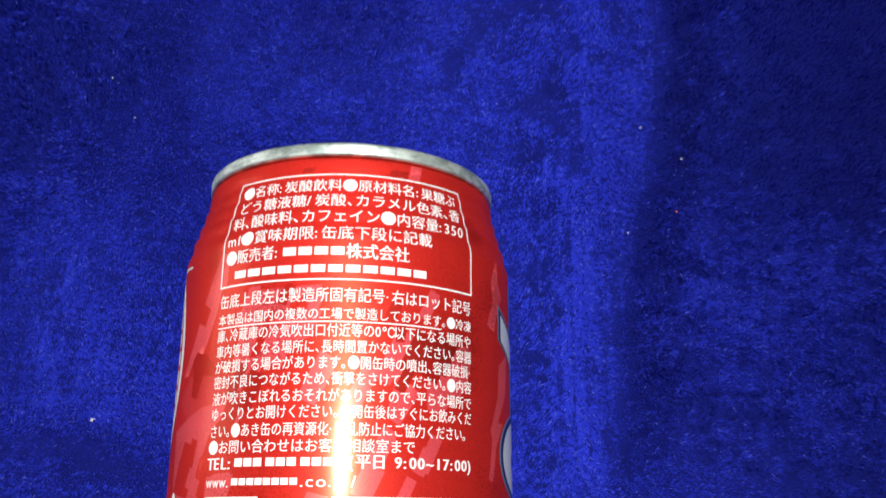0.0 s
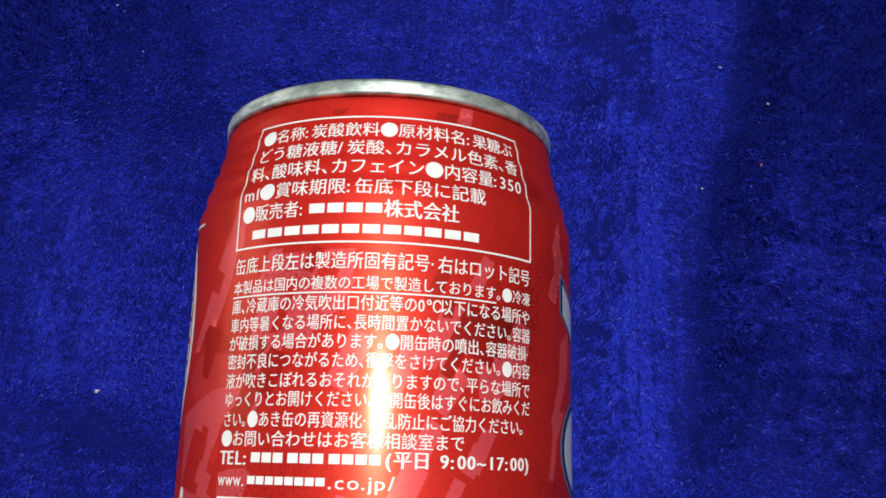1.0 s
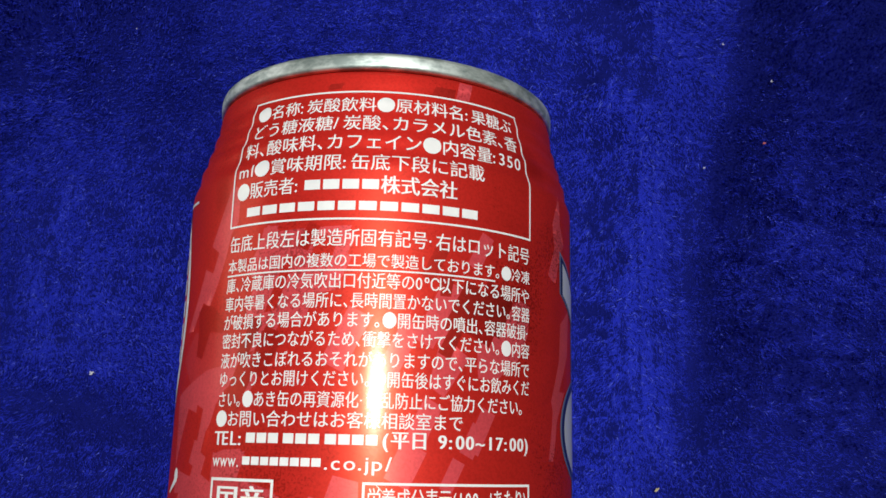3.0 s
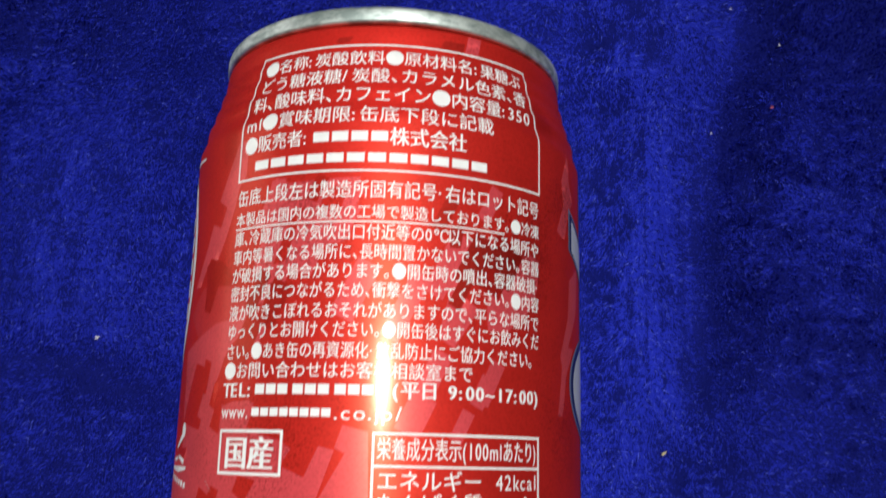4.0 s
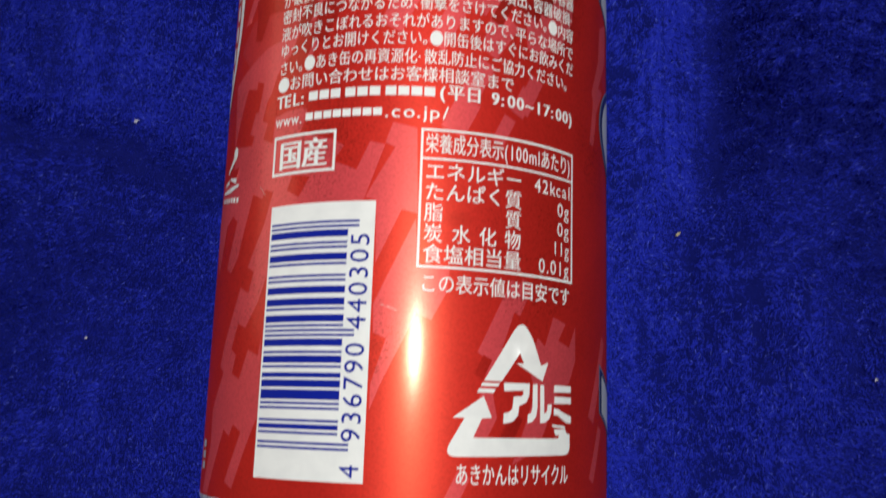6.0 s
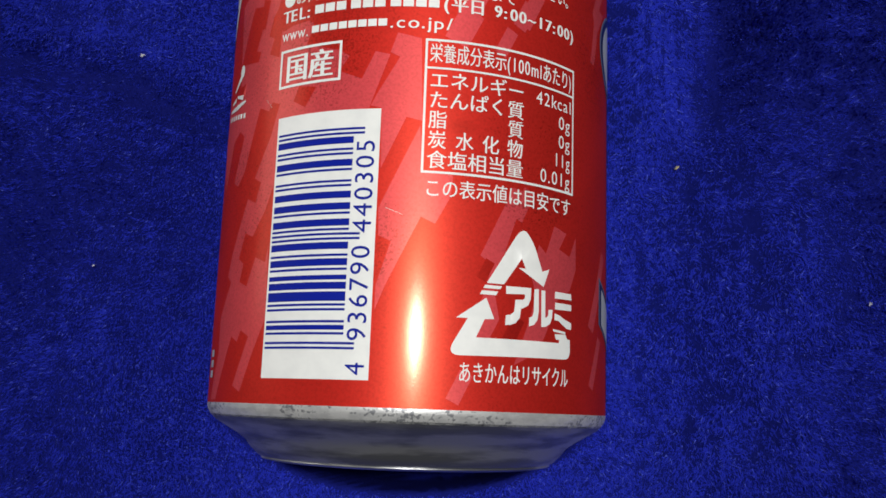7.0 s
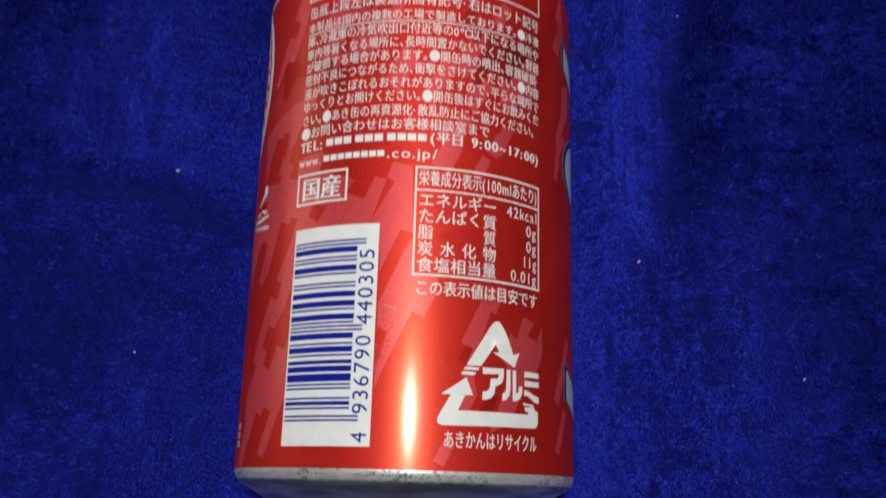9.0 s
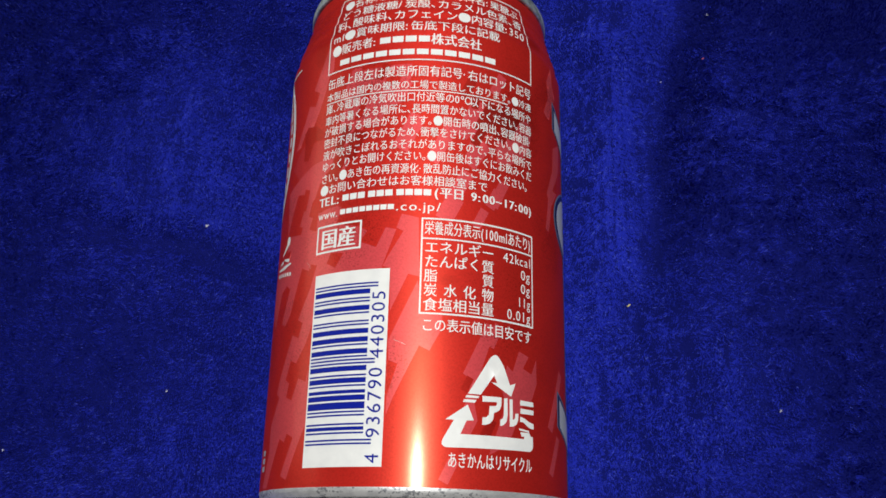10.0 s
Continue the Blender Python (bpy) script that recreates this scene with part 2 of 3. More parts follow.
def towel():
    thing = tagged(new("towel"), "deep royal blue fleece towel, crumpled in soft folds", "towel")
    # closer rows for the steep made-up pit that darkens the towel under the base
    xs = np.concatenate([np.linspace(-0.33, -0.056, 90), np.linspace(-0.055, 0.040, 96), np.linspace(0.041, 0.33, 95)])
    ys = np.concatenate([np.linspace(-0.22, -0.006, 75), np.linspace(-0.005, 0.025, 76), np.linspace(0.027, 0.38, 130)])
    nx, ny = len(xs), len(ys)
    gx, gy = np.meshgrid(xs, ys)
    gz = towel_height(gx, gy)
    verts = np.stack([gx, gy, gz], -1).reshape(-1, 3)
    low = verts - np.array([0, 0, 0.003])
    i = (np.arange(ny - 1)[:, None] * nx + np.arange(nx - 1)).ravel()
    top = np.stack([i, i + 1, i + 1 + nx, i + nx], 1)
    n = nx * ny
    ring = np.concatenate([np.arange(nx), nx * np.arange(1, ny) + nx - 1, n - 2 - np.arange(nx - 1), nx * np.arange(ny - 2, -1, -1)])
    side = np.stack([ring[:-1], ring[:-1] + n, ring[1:] + n, ring[1:]], 1)
    me = bpy.data.meshes.new("cloth")
    me.from_pydata(np.concatenate([verts, low]), [], np.concatenate([top, top[:, ::-1] + n, side]).tolist())
    me.polygons.foreach_set("use_smooth", np.ones(len(me.polygons), bool))
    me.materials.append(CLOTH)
    cloth = new("cloth", me)
    cloth.parent = thing
    return thing, cloth


def pile(parent, count):
    """Short fibres on the cloth, their lean from the nap and from imitated shading."""
    rng = np.random.default_rng(7)
    x = rng.uniform(-0.165, 0.150, count)
    y = rng.uniform(-0.040, 0.205, count)
    z = towel_height(x, y)
    d = x - fold_line(y) + 0.002 * waves(x, y, 23, 0.03)
    up = step(0.060, 0.090, y)
    # lean put in by place to imitate how light and dark fall across the towel
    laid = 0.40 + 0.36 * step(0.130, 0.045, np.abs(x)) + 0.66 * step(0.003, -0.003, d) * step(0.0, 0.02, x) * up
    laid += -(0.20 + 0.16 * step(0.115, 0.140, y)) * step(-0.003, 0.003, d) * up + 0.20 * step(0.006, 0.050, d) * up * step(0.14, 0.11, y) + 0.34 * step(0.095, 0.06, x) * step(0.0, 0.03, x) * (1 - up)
    # cast shadow round the base, shaped by short, sparse, upright fibres
    base_shade = step(1.08, 0.99, np.hypot((x + 0.006) / 0.041, (y - 0.024) / 0.0240)) * step(0.017, 0.009, y)
    laid -= 0.9 * base_shade + 0.24 * step(0.085, 0.045, y) * step(0.050, 0.085, np.abs(x)) + 0.16 * step(0.125, 0.155, y) * step(0.07, 0.09, x)
    # crease and top corner: shade added by standing the fibres up
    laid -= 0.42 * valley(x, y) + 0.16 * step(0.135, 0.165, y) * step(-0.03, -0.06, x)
    calm = 1 - 0.75 * step(0.025, 0.035, x) * step(0.066, 0.056, x)
    laid += calm * (0.14 * waves(x, y, 21, 0.075) + 0.07 * waves(x, y, 22, 0.028))
    # two lighter pools, put in as flatter fibres
    laid += 0.42 * np.exp(-((x + 0.072) / 0.038) ** 2 - ((y - 0.105) / 0.030) ** 2) + 0.14 * np.exp(-((x - 0.09) / 0.02) ** 2 - ((y - 0.115) / 0.03) ** 2)
    rough_side = 1 + 0.9 * step(0.045, 0.085, x) + 0.4 * step(-0.06, -0.11, x)
    nap = 0.5 * waves(x, y, 11, 0.05) + 0.35 * waves(x, y, 12, 0.010) + 0.35 * waves(x, y, 13, 0.0035)
    # fibres hold together in small tufts that lean each their own way
    u, v = x + 0.0007 * waves(x, y, 41, 0.004), y + 0.0007 * waves(x, y, 42, 0.004)
    tuft_x, tuft_y = np.floor(u / 0.0017).astype(int), np.floor(v / 0.0012).astype(int)
    tufts = rng.normal(0, 1, (3, 512, 512))[:, tuft_y % 512, tuft_x % 512]
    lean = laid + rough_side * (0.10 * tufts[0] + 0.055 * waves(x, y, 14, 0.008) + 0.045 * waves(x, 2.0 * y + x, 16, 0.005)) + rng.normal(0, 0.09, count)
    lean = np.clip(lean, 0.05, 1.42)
    turn = -1.2 + nap + 0.5 * tufts[1] + rng.normal(0, 0.6, count)
    tall = (0.0011 + 0.00012 * waves(x, y, 15, 0.008) + 0.00016 * tufts[2]) * rng.uniform(0.6, 1.3, count)
    tall = np.clip(tall, 0.0005, 0.0024) * (1 - 0.75 * base_shade)
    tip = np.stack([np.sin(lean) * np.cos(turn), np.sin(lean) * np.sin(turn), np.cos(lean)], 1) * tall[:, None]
    spin = rng.uniform(0, np.pi, count)
    wide = np.stack([np.cos(spin), np.sin(spin), np.zeros(count)], 1) * rng.uniform(0.000070, 0.000125, count)[:, None]
    root = np.stack([x, y, z - 0.0001], 1)
    # light falloff put into the pile: thinner away from the can, thick beside it
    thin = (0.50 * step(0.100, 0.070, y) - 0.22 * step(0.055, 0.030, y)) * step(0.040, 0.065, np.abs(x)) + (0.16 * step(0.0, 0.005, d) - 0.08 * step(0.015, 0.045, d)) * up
    thin += 0.20 * step(0.10, 0.13, np.abs(x)) + 0.30 * step(0.120, 0.150, y) + 1.9 * base_shade
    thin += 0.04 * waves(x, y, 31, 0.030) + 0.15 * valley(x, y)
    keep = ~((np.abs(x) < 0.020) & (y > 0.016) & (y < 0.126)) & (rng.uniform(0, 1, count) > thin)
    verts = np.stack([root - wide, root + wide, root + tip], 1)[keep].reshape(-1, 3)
    me = bpy.data.meshes.new("fuzz")
    count = len(verts) // 3
    me.vertices.add(len(verts))
    me.vertices.foreach_set("co", verts.ravel())
    me.loops.add(len(verts))
    me.loops.foreach_set("vertex_index", np.arange(len(verts), dtype=np.int32))
    me.polygons.add(count)
    me.polygons.foreach_set("loop_start", np.arange(count, dtype=np.int32) * 3)
    me.polygons.foreach_set("loop_total", np.full(count, 3, np.int32))
    me.update()
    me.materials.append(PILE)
    ob = tagged(new("fuzz", me), "short fuzzy royal blue pile", kind="stuff")
    ob.parent = parent


blue_cloth = towel()[1]
pile(blue_cloth, 1600000)

# ---- the can: it lies on its side along y, its lid towards +y ----
RADIUS = 0.0331
PROFILE = [(7.6, 22.6), (7.9, 23.6), (8.6, 24.7), (9.6, 25.8), (10.8, 26.7), (11.8, 28.1), (12.9, 30.0), (13.9, 31.7), (14.7, 32.5),
           (15.5, 32.95), (16.4, 33.1), (113.2, 33.1), (114.2, 33.05), (115.2, 32.7), (116.2, 32.3), (117.2, 32.2), (118.2, 32.15), (119.2, 31.6),
           (120.2, 31.3), (121.2, 31.25), (122.2, 30.7), (123.2, 30.48), (124.2, 30.45), (125.2, 29.98), (126.2, 29.8), (127.2, 29.75), (128.9, 29.55), (129.5, 29.35), (129.75, 28.5), (130.5, 28.2)]
PY, PR = [p[0] for p in PROFILE], [p[1] for p in PROFILE]


def wrap(deg, y, lift=0.0):
    """A point of the can's skin: degrees round it from its top line, millimetres along it, millimetres above the skin."""
    r = (np.interp(y, PY, PR) + lift) / 1000
    a = radians(deg)
    return Vector((r * math.sin(a), y / 1000, RADIUS + r * math.cos(a)))


def revolve(rings, segments=192):
    bm = bmesh.new()
    loops = [[bm.verts.new((r / 1000 * math.sin(2 * math.pi * i / segments), y / 1000, RADIUS + r / 1000 * math.cos(2 * math.pi * i / segments)))
              for i in range(segments)] for y, r in rings]
    for a, b in zip(loops, loops[1:]):
        for i in range(segments):
            j = (i + 1) % segments
            bm.faces.new((a[i], a[j], b[j], b[i]))
    return bm, loops


def finish_revolve(bm):
    bmesh.ops.recalc_face_normals(bm, faces=bm.faces)
    return bm


can = tagged(new("drink_can"), "red aluminium drink can lying on the blue towel, back label up", "can")
can.location = (0, 0, 0)
rings = [p for p in PROFILE if p[0] >= 16.3]
rings = rings[:1] + [(y, 33.1) for y in np.linspace(20, 110, 10)] + rings[1:]
bm, _ = revolve(rings)
body = part("body", finish_revolve(bm), RED, can, "glossy metallic red printed can wall")

bm, _ = revolve([(16.42, 33.12), (15.9, 33.08), (15.5, 32.95), (14.7, 32.5), (14.4, 32.2)])
part("base_edge", finish_revolve(bm), WORN, can, "scuffed bright edge of the base")
bm, loops = revolve([p for p in PROFILE if p[0] < 14.8][::-1] + [(7.5, 21.8), (8.2, 21.0), (10.5, 19.5), (13.5, 15.0), (15.5, 9.0), (16.2, 3.0)])
bm.faces.new(loops[-1])
base = part("base", finish_revolve(bm), BARE, can, "scuffed bare aluminium base")
bm, _ = revolve([(8.0 + 0.14 * math.cos(a), 23.85 + 0.14 * math.sin(a)) for a in np.linspace(0, math.tau, 13)])
part("base_lip", finish_revolve(bm), BARE, base, "thin bright lip round the standing ring")

bm, _ = revolve([(130.4, 28.2), (130.05, 28.6), (130.05, 29.2), (130.12, 29.55), (130.3, 29.72), (130.6, 29.78), (131.3, 29.8), (132.0, 29.8), (132.35, 29.72), (132.58, 29.45), (132.7, 28.9), (132.6, 28.2), (132.2, 27.9), (129.6, 27.5)])
part("rim", finish_revolve(bm), SCUFFED, can, "dull rolled aluminium seam")
bm, loops = revolve([(129.7, 27.6), (126.5, 26.9), (126.0, 26.2), (126.2, 25.6), (127.6, 25.1), (127.9, 24.5), (127.9, 12.0), (127.8, 3.0)])
bm.faces.new(loops[-1])
lid = part("lid", finish_revolve(bm), BARE, can, "recessed bare aluminium lid")
bm = bmesh.new()
bmesh.ops.create_circle(bm, segments=32, radius=1, cap_ends=True)
for v in bm.verts:
    v.co = Vector((v.co.x * 0.0080, 0.1284, RADIUS - 0.004 + v.co.y * 0.0125))
top = bmesh.ops.extrude_face_region(bm, geom=list(bm.faces))
for v in [g for g in top["geom"] if isinstance(g, bmesh.types.BMVert)]:
    v.co.y += 0.0011
part("pull_tab", finish_revolve(bm), BARE, lid, "oval pull tab", smooth=False)


# ---- print on the can ----
def on_skin(bm, lift):
    """Bend a flat drawing (x in degrees, y in millimetres) round the can."""
    for v in bm.verts:
        v.co = wrap(v.co.x, v.co.y, lift + v.co.z)
    return bm


def cut(bm, every_x=3.0, every_y=4.0, neck=True):
    """Cut a flat drawing into pieces small enough to bend."""
    for axis, every in ((0, every_x), (1, every_y)):
        lo, hi = min(v.co[axis] for v in bm.verts), max(v.co[axis] for v in bm.verts)
        at = math.ceil(lo / every) * every
        while at < hi:
            normal, point = [0, 0, 0], [0, 0, 0]
            normal[axis], point[axis] = 1, at
            bmesh.ops.bisect_plane(bm, geom=bm.verts[:] + bm.edges[:] + bm.faces[:], plane_co=point, plane_no=normal)
            at += every
    return bm


def printed(name, bm, mat, parent, lift, label=""):
    on_skin(bm, lift)
    ob = part(name, bm, mat, parent, label)
    me = ob.data
    ways = []
    for v in me.vertices:
        y = v.co.y * 1000
        fall = float(np.interp(y + 0.5, PY, PR) - np.interp(y - 0.5, PY, PR)) if y < 128 else 0.0
        n = Vector((v.co.x, 0.0, v.co.z - RADIUS)).normalized()
        ways.append(Vector((n.x, -fall, n.z)).normalized())
    me.normals_split_custom_set_from_vertices(ways)
    return ob


def shape(*outlines):
    """A flat drawing of filled outlines."""
    bm = bmesh.new()
    for line in outlines:
        face = bm.faces.new([bm.verts.new((x, y, 0)) for x, y in line])
        face.normal_update()
        if face.normal.z < 0:
            face.normal_flip()
    bmesh.ops.triangulate(bm, faces=bm.faces[:])
    cut(bm)
    if max(v.co.y for v in bm.verts) > 114:
        cut(bm, 90.0, 0.8)
    return bm


def block(x0, x1, y0, y1):
    return [(x0, y0), (x1, y0), (x1, y1), (x0, y1)]


def frame_lines(x0, x1, y0, y1, w):
    """The four strokes of a ruled box; w in millimetres."""
    d = w / 0.578
    return [block(x0, x1, y1 - w, y1), block(x0, x1, y0, y0 + w), block(x0, x0 + d, y0 + w, y1 - w), block(x1 - d, x1, y0 + w, y1 - w)]


GLYPHS = {}


def glyph(ch):
    """Vertices and triangles of a character of the built-in font, one em high."""
    if ch not in GLYPHS:
        cu = bpy.data.curves.new("glyph", "FONT")
        cu.body, cu.resolution_u = ch, 3
        ob = new("glyph", cu)
        me = bpy.data.meshes.new_from_object(ob.evaluated_get(bpy.context.evaluated_depsgraph_get()))
        GLYPHS[ch] = ([v.co.copy() for v in me.vertices], [list(p.vertices) for p in me.polygons])
        bpy.data.objects.remove(ob)
        bpy.data.curves.remove(cu)
        bpy.data.meshes.remove(me)
    return GLYPHS[ch]


NARROW = {"、": 0.5, "。": 0.55, "·": 0.45, ":": 0.4, "/": 0.5, " ": 0.5, "(": 0.42, ")": 0.42, "l": 0.26, "m": 0.86, ".": 0.3, "~": 0.7, "k": 0.52,
          "g": 0.58, "c": 0.54, "a": 0.56, "w": 0.78, "j": 0.27, "p": 0.60, "o": 0.60, "T": 0.58, "E": 0.62, "L": 0.58, "_": 0.25}


def advance(ch):
    return NARROW.get(ch, 0.58 if ord(ch) < 128 else 1.0)


def lettering(text, x0, x1, y, em, bold=0.012, upright=True):
    """A flat drawing of a line of text that runs from x0 to x1 degrees, its middle at y; \\u25a0 draws a plain bar. Not upright: from y0 to y1, turned."""
    total = sum(advance(c) for c in text)
    bm = bmesh.new()
    at = 0.0
    for ch in text:
        w = advance(ch)
        if ch == "■":
            verts, faces = [Vector((0.08, 0.13, 0)), Vector((0.92, 0.13, 0)), Vector((0.92, 0.63, 0)), Vector((0.08, 0.63, 0))], [[0, 1, 2, 3]]
        elif ch in " _":
            verts, faces = [], []
        elif ch == "●":
            verts = [Vector((0.5 + 0.48 * math.cos(k * math.pi / 14), 0.38 + 0.48 * math.sin(k * math.pi / 14), 0)) for k in range(28)]
            faces = [list(range(28))]
        else:
            verts, faces = glyph(ch)
        for strike, shift in enumerate((0.0,) if ch in "■●" or not bold else (-bold, bold)):
            made = []
            for v in verts:
                u, h = (at + v.x + shift) / total, (v.y - 0.38) * em
                made.append(bm.verts.new((x0 + (x1 - x0) * u, y + h, 0.006 * strike) if upright else (y - h / 0.578, x0 + (x1 - x0) * u, 0)))
            for face in faces:
                bm.faces.new([made[k] for k in face])
        at += w
    if upright and y > 112:
        bmesh.ops.triangulate(bm, faces=bm.faces[:])
        cut(bm, 3.0, 0.7)
    return bm


INK_LIFT = 0.12


def write(text, x0, x1, y, em, bold=0.008, name="text_line", label=""):
    return printed(name, lettering(text, x0, x1, y, em, bold), WHITE, body, INK_LIFT, label)


# the ruled box on the shoulder
printed("ruled_box", shape(*frame_lines(-32.2, 54.2, 105.2, 126.2, 0.28)), WHITE, body, INK_LIFT, "thin white ruled box")
write("●名称:炭酸飲料●原材料名:果糖ぶ", -29.6, 51.4, 123.8, 2.65)
write("どう糖液糖/炭酸、カラメル色素、香", -29.6, 52.0, 120.6, 2.75)
write("料、酸味料、カフェイン●内容量:350", -30.0, 52.2, 117.3, 2.75)
write("ml●賞味期限:缶底下段に記載", -30.4, 38.0, 113.9, 2.75)
write("●販売者:", -30.4, -10.0, 110.6, 2.75)
write("■■■■株式会社", -9.4, 30.2, 110.5, 2.95, 0.02, name="text_bar")
write("■■■■■■■■■■■■", -26.6, 36.3, 107.3, 2.7, name="text_bar")

# the notes below it
LEFT, RIGHT = -31.7, 53.9
write("缶底上段左は製造所固有記号·右はロット記号", LEFT, RIGHT, 102.6, 2.75)
write("本製品は国内の複数の工場で製造しております。●冷凍", LEFT, RIGHT, 99.3, 2.2)
printed("underline", shape(block(LEFT, 41.5, 97.75, 97.98)), WHITE, body, INK_LIFT)
write("庫、冷蔵庫の冷気吹出口付近等の0℃以下になる場所や", LEFT, RIGHT, 96.4, 2.45)
write("車内等暑くなる場所に、長時間置かないでください。容器", LEFT, RIGHT, 93.6, 2.4)
write("が破損する場合があります。●開缶時の噴出、容器破損·", LEFT, RIGHT, 90.9, 2.4)
write("密封不良につながるため、衝撃をさけてください。●内容", LEFT, RIGHT, 88.2, 2.4)
write("液が吹きこぼれるおそれがありますので、平らな場所で", LEFT, RIGHT, 85.4, 2.4)
write("ゆっくりとお開けください。●開缶後はすぐにお飲みくだ", LEFT, RIGHT, 82.75, 2.4)
write("さい。●あき缶の再資源化·散乱防止にご協力ください。", LEFT, 51.6, 79.9, 2.4)
write("●お問い合わせはお客様相談室まで", LEFT, 33.0, 77.2, 2.4)
write("TEL:", LEFT, -21.6, 74.6, 2.75, 0.03)
write("■■■_■■■_■■■■", -21.2, 12.4, 74.6, 2.7, name="text_bar")
write("(平日 9:00~17:00)", 13.2, RIGHT, 74.7, 2.6, 0.03)
write("www.", LEFT, -22.4, 71.6, 2.6)
write("■■■■■■■■", -21.8, -0.6, 71.5, 2.2, name="text_bar")
write(".co.jp/", -0.2, 16.9, 71.6, 2.6)

# origin mark
printed("ruled_box", shape(*frame_lines(-31.7, -12.3, 63.0, 69.1, 0.4)), WHITE, body, INK_LIFT, "white ruled box round two characters")
write("国産", -29.6, -14.3, 66.0, 4.7, 0.035)

# nutrition table
printed("table_frame", shape(*frame_lines(9.1, 53.9, 49.1, 69.1, 0.34), block(9.7, 53.3, 64.55, 64.85)), WHITE, body, INK_LIFT, "white ruled nutrition table")
write("栄養成分表示(100mlあたり)", 10.2, 53.0, 66.95, 3.1)
for i, (name, amount, start) in enumerate((("エネルギー", "42kcal", 39.6), ("たんぱく質", "0g", 47.6), ("脂_質", "0g", 47.6), ("炭水化物", "11g", 46.0), ("食塩相当量", "0.01g", 41.2))):
    y = 62.9 - 2.95 * i
    if name == "脂_質":
        write("脂", 10.4, 15.2, y, 2.85)
        write("質", 31.0, 35.8, y, 2.85)
    elif name == "炭水化物":
        for k, ch in enumerate(name):
            write(ch, 10.4 + 6.85 * k, 15.2 + 6.85 * k, y, 2.85)
    else:
        write(name, 10.3, 35.9, y, 2.85)
    write(amount, start, 53.0, y, 2.9, 0.0)
write("この表示値は目安です", 10.0, 53.0, 47.0, 2.85)

# recycling mark
def rounded(*corners):
    """An outline whose corners (x, y, millimetres of rounding) are eased."""
    line, count = [], len(corners)
    for k, (x, y, ease) in enumerate(corners):
        if not ease:
            line.append((x, y))
            continue
        p = Vector((x, y))
        ends = []
        for other in (corners[k - 1], corners[(k + 1) % count]):
            way = Vector((other[0] - x, other[1] - y))
            real = math.hypot(way.x * 0.578, way.y)
            ends.append(p + way * min(ease / real, 0.48))
        for i in range(9):
            u = i / 8
            q = ends[0] * (1 - u) ** 2 + p * 2 * u * (1 - u) + ends[1] * u * u
            line.append((q.x, q.y))
    return line


printed("recycling_arrow", shape(rounded((36.0, 42.9, 2.6), (26.4, 34.1, 0), (31.0, 34.1, 0), (36.0, 38.1, 0), (37.2, 36.7, 0), (35.0, 36.7, 0), (43.0, 34.4, 0), (44.9, 37.1, 0), (42.5, 36.6, 0), (39.6, 40.6, 1.4))),
        WHITE, body, INK_LIFT, "bent white arrow")
printed("recycling_arrow", shape(rounded((26.4, 32.0, 0), (18.9, 29.0, 0), (21.8, 29.0, 0), (16.6, 23.8, 2.2), (53.3, 24.3, 1.4), (53.2, 27.2, 0), (49.0, 27.4, 0), (48.7, 26.55, 0), (24.0, 26.4, 0), (26.1, 29.0, 0), (28.6, 29.1, 0))),
        WHITE, body, INK_LIFT, "bent white arrow")
for dash in ([(26.0, 33.8), (30.5, 33.8), (30.0, 33.35), (25.5, 33.35)], [(25.2, 33.0), (29.5, 33.0), (28.9, 32.45), (24.7, 32.45)], [(46.4, 28.5), (51.2, 28.3), (51.3, 27.95), (46.7, 28.15)]):
    printed("recycling_dash", shape(dash), WHITE, body, INK_LIFT)
# the heavy letters that name the metal
for name, outlines in (("letter_a", [[(31.6, 33.9), (39.0, 34.0), (38.9, 32.4), (38.2, 31.5), (36.7, 31.0), (36.0, 30.9), (35.7, 29.6), (34.5, 28.8), (33.1, 28.5), (31.6, 28.4), (31.7, 29.8), (33.0, 29.9), (34.0, 30.4), (34.2, 31.2), (34.3, 32.1), (36.6, 32.2), (37.1, 32.5), (37.1, 33.0), (31.7, 32.8)]]),
                       ("letter_ru", [[(40.0, 33.9), (41.4, 34.0), (41.5, 30.8), (41.1, 29.5), (40.0, 28.8), (38.5, 28.5), (38.5, 29.7), (39.5, 30.0), (39.9, 30.7)],
                                      [(42.3, 33.9), (43.6, 33.9), (43.7, 30.0), (44.3, 30.1), (44.7, 30.4), (44.8, 31.2), (46.2, 31.3), (46.1, 30.1), (45.4, 29.2), (43.9, 28.7), (42.4, 28.6)]]),
                       ("letter_mi", [[(47.1, 34.0), (53.6, 34.0), (53.7, 33.1), (47.0, 33.0)], [(47.2, 32.4), (53.7, 32.4), (53.7, 31.5), (47.1, 31.4)],
                                      [(47.0, 30.8), (48.9, 30.6), (51.0, 30.1), (53.7, 29.7), (53.7, 28.7), (51.7, 28.8), (49.9, 29.3), (48.4, 29.8), (47.0, 29.8)]]),
                       ("recycling_dash", [[(47.1, 27.8), (51.3, 27.9), (52.1, 27.2), (47.6, 27.0)]])):
    printed(name, shape(*outlines), WHITE, body, INK_LIFT)
write("あきかんはリサイクル", 19.8, 52.6, 21.6, 3.1)

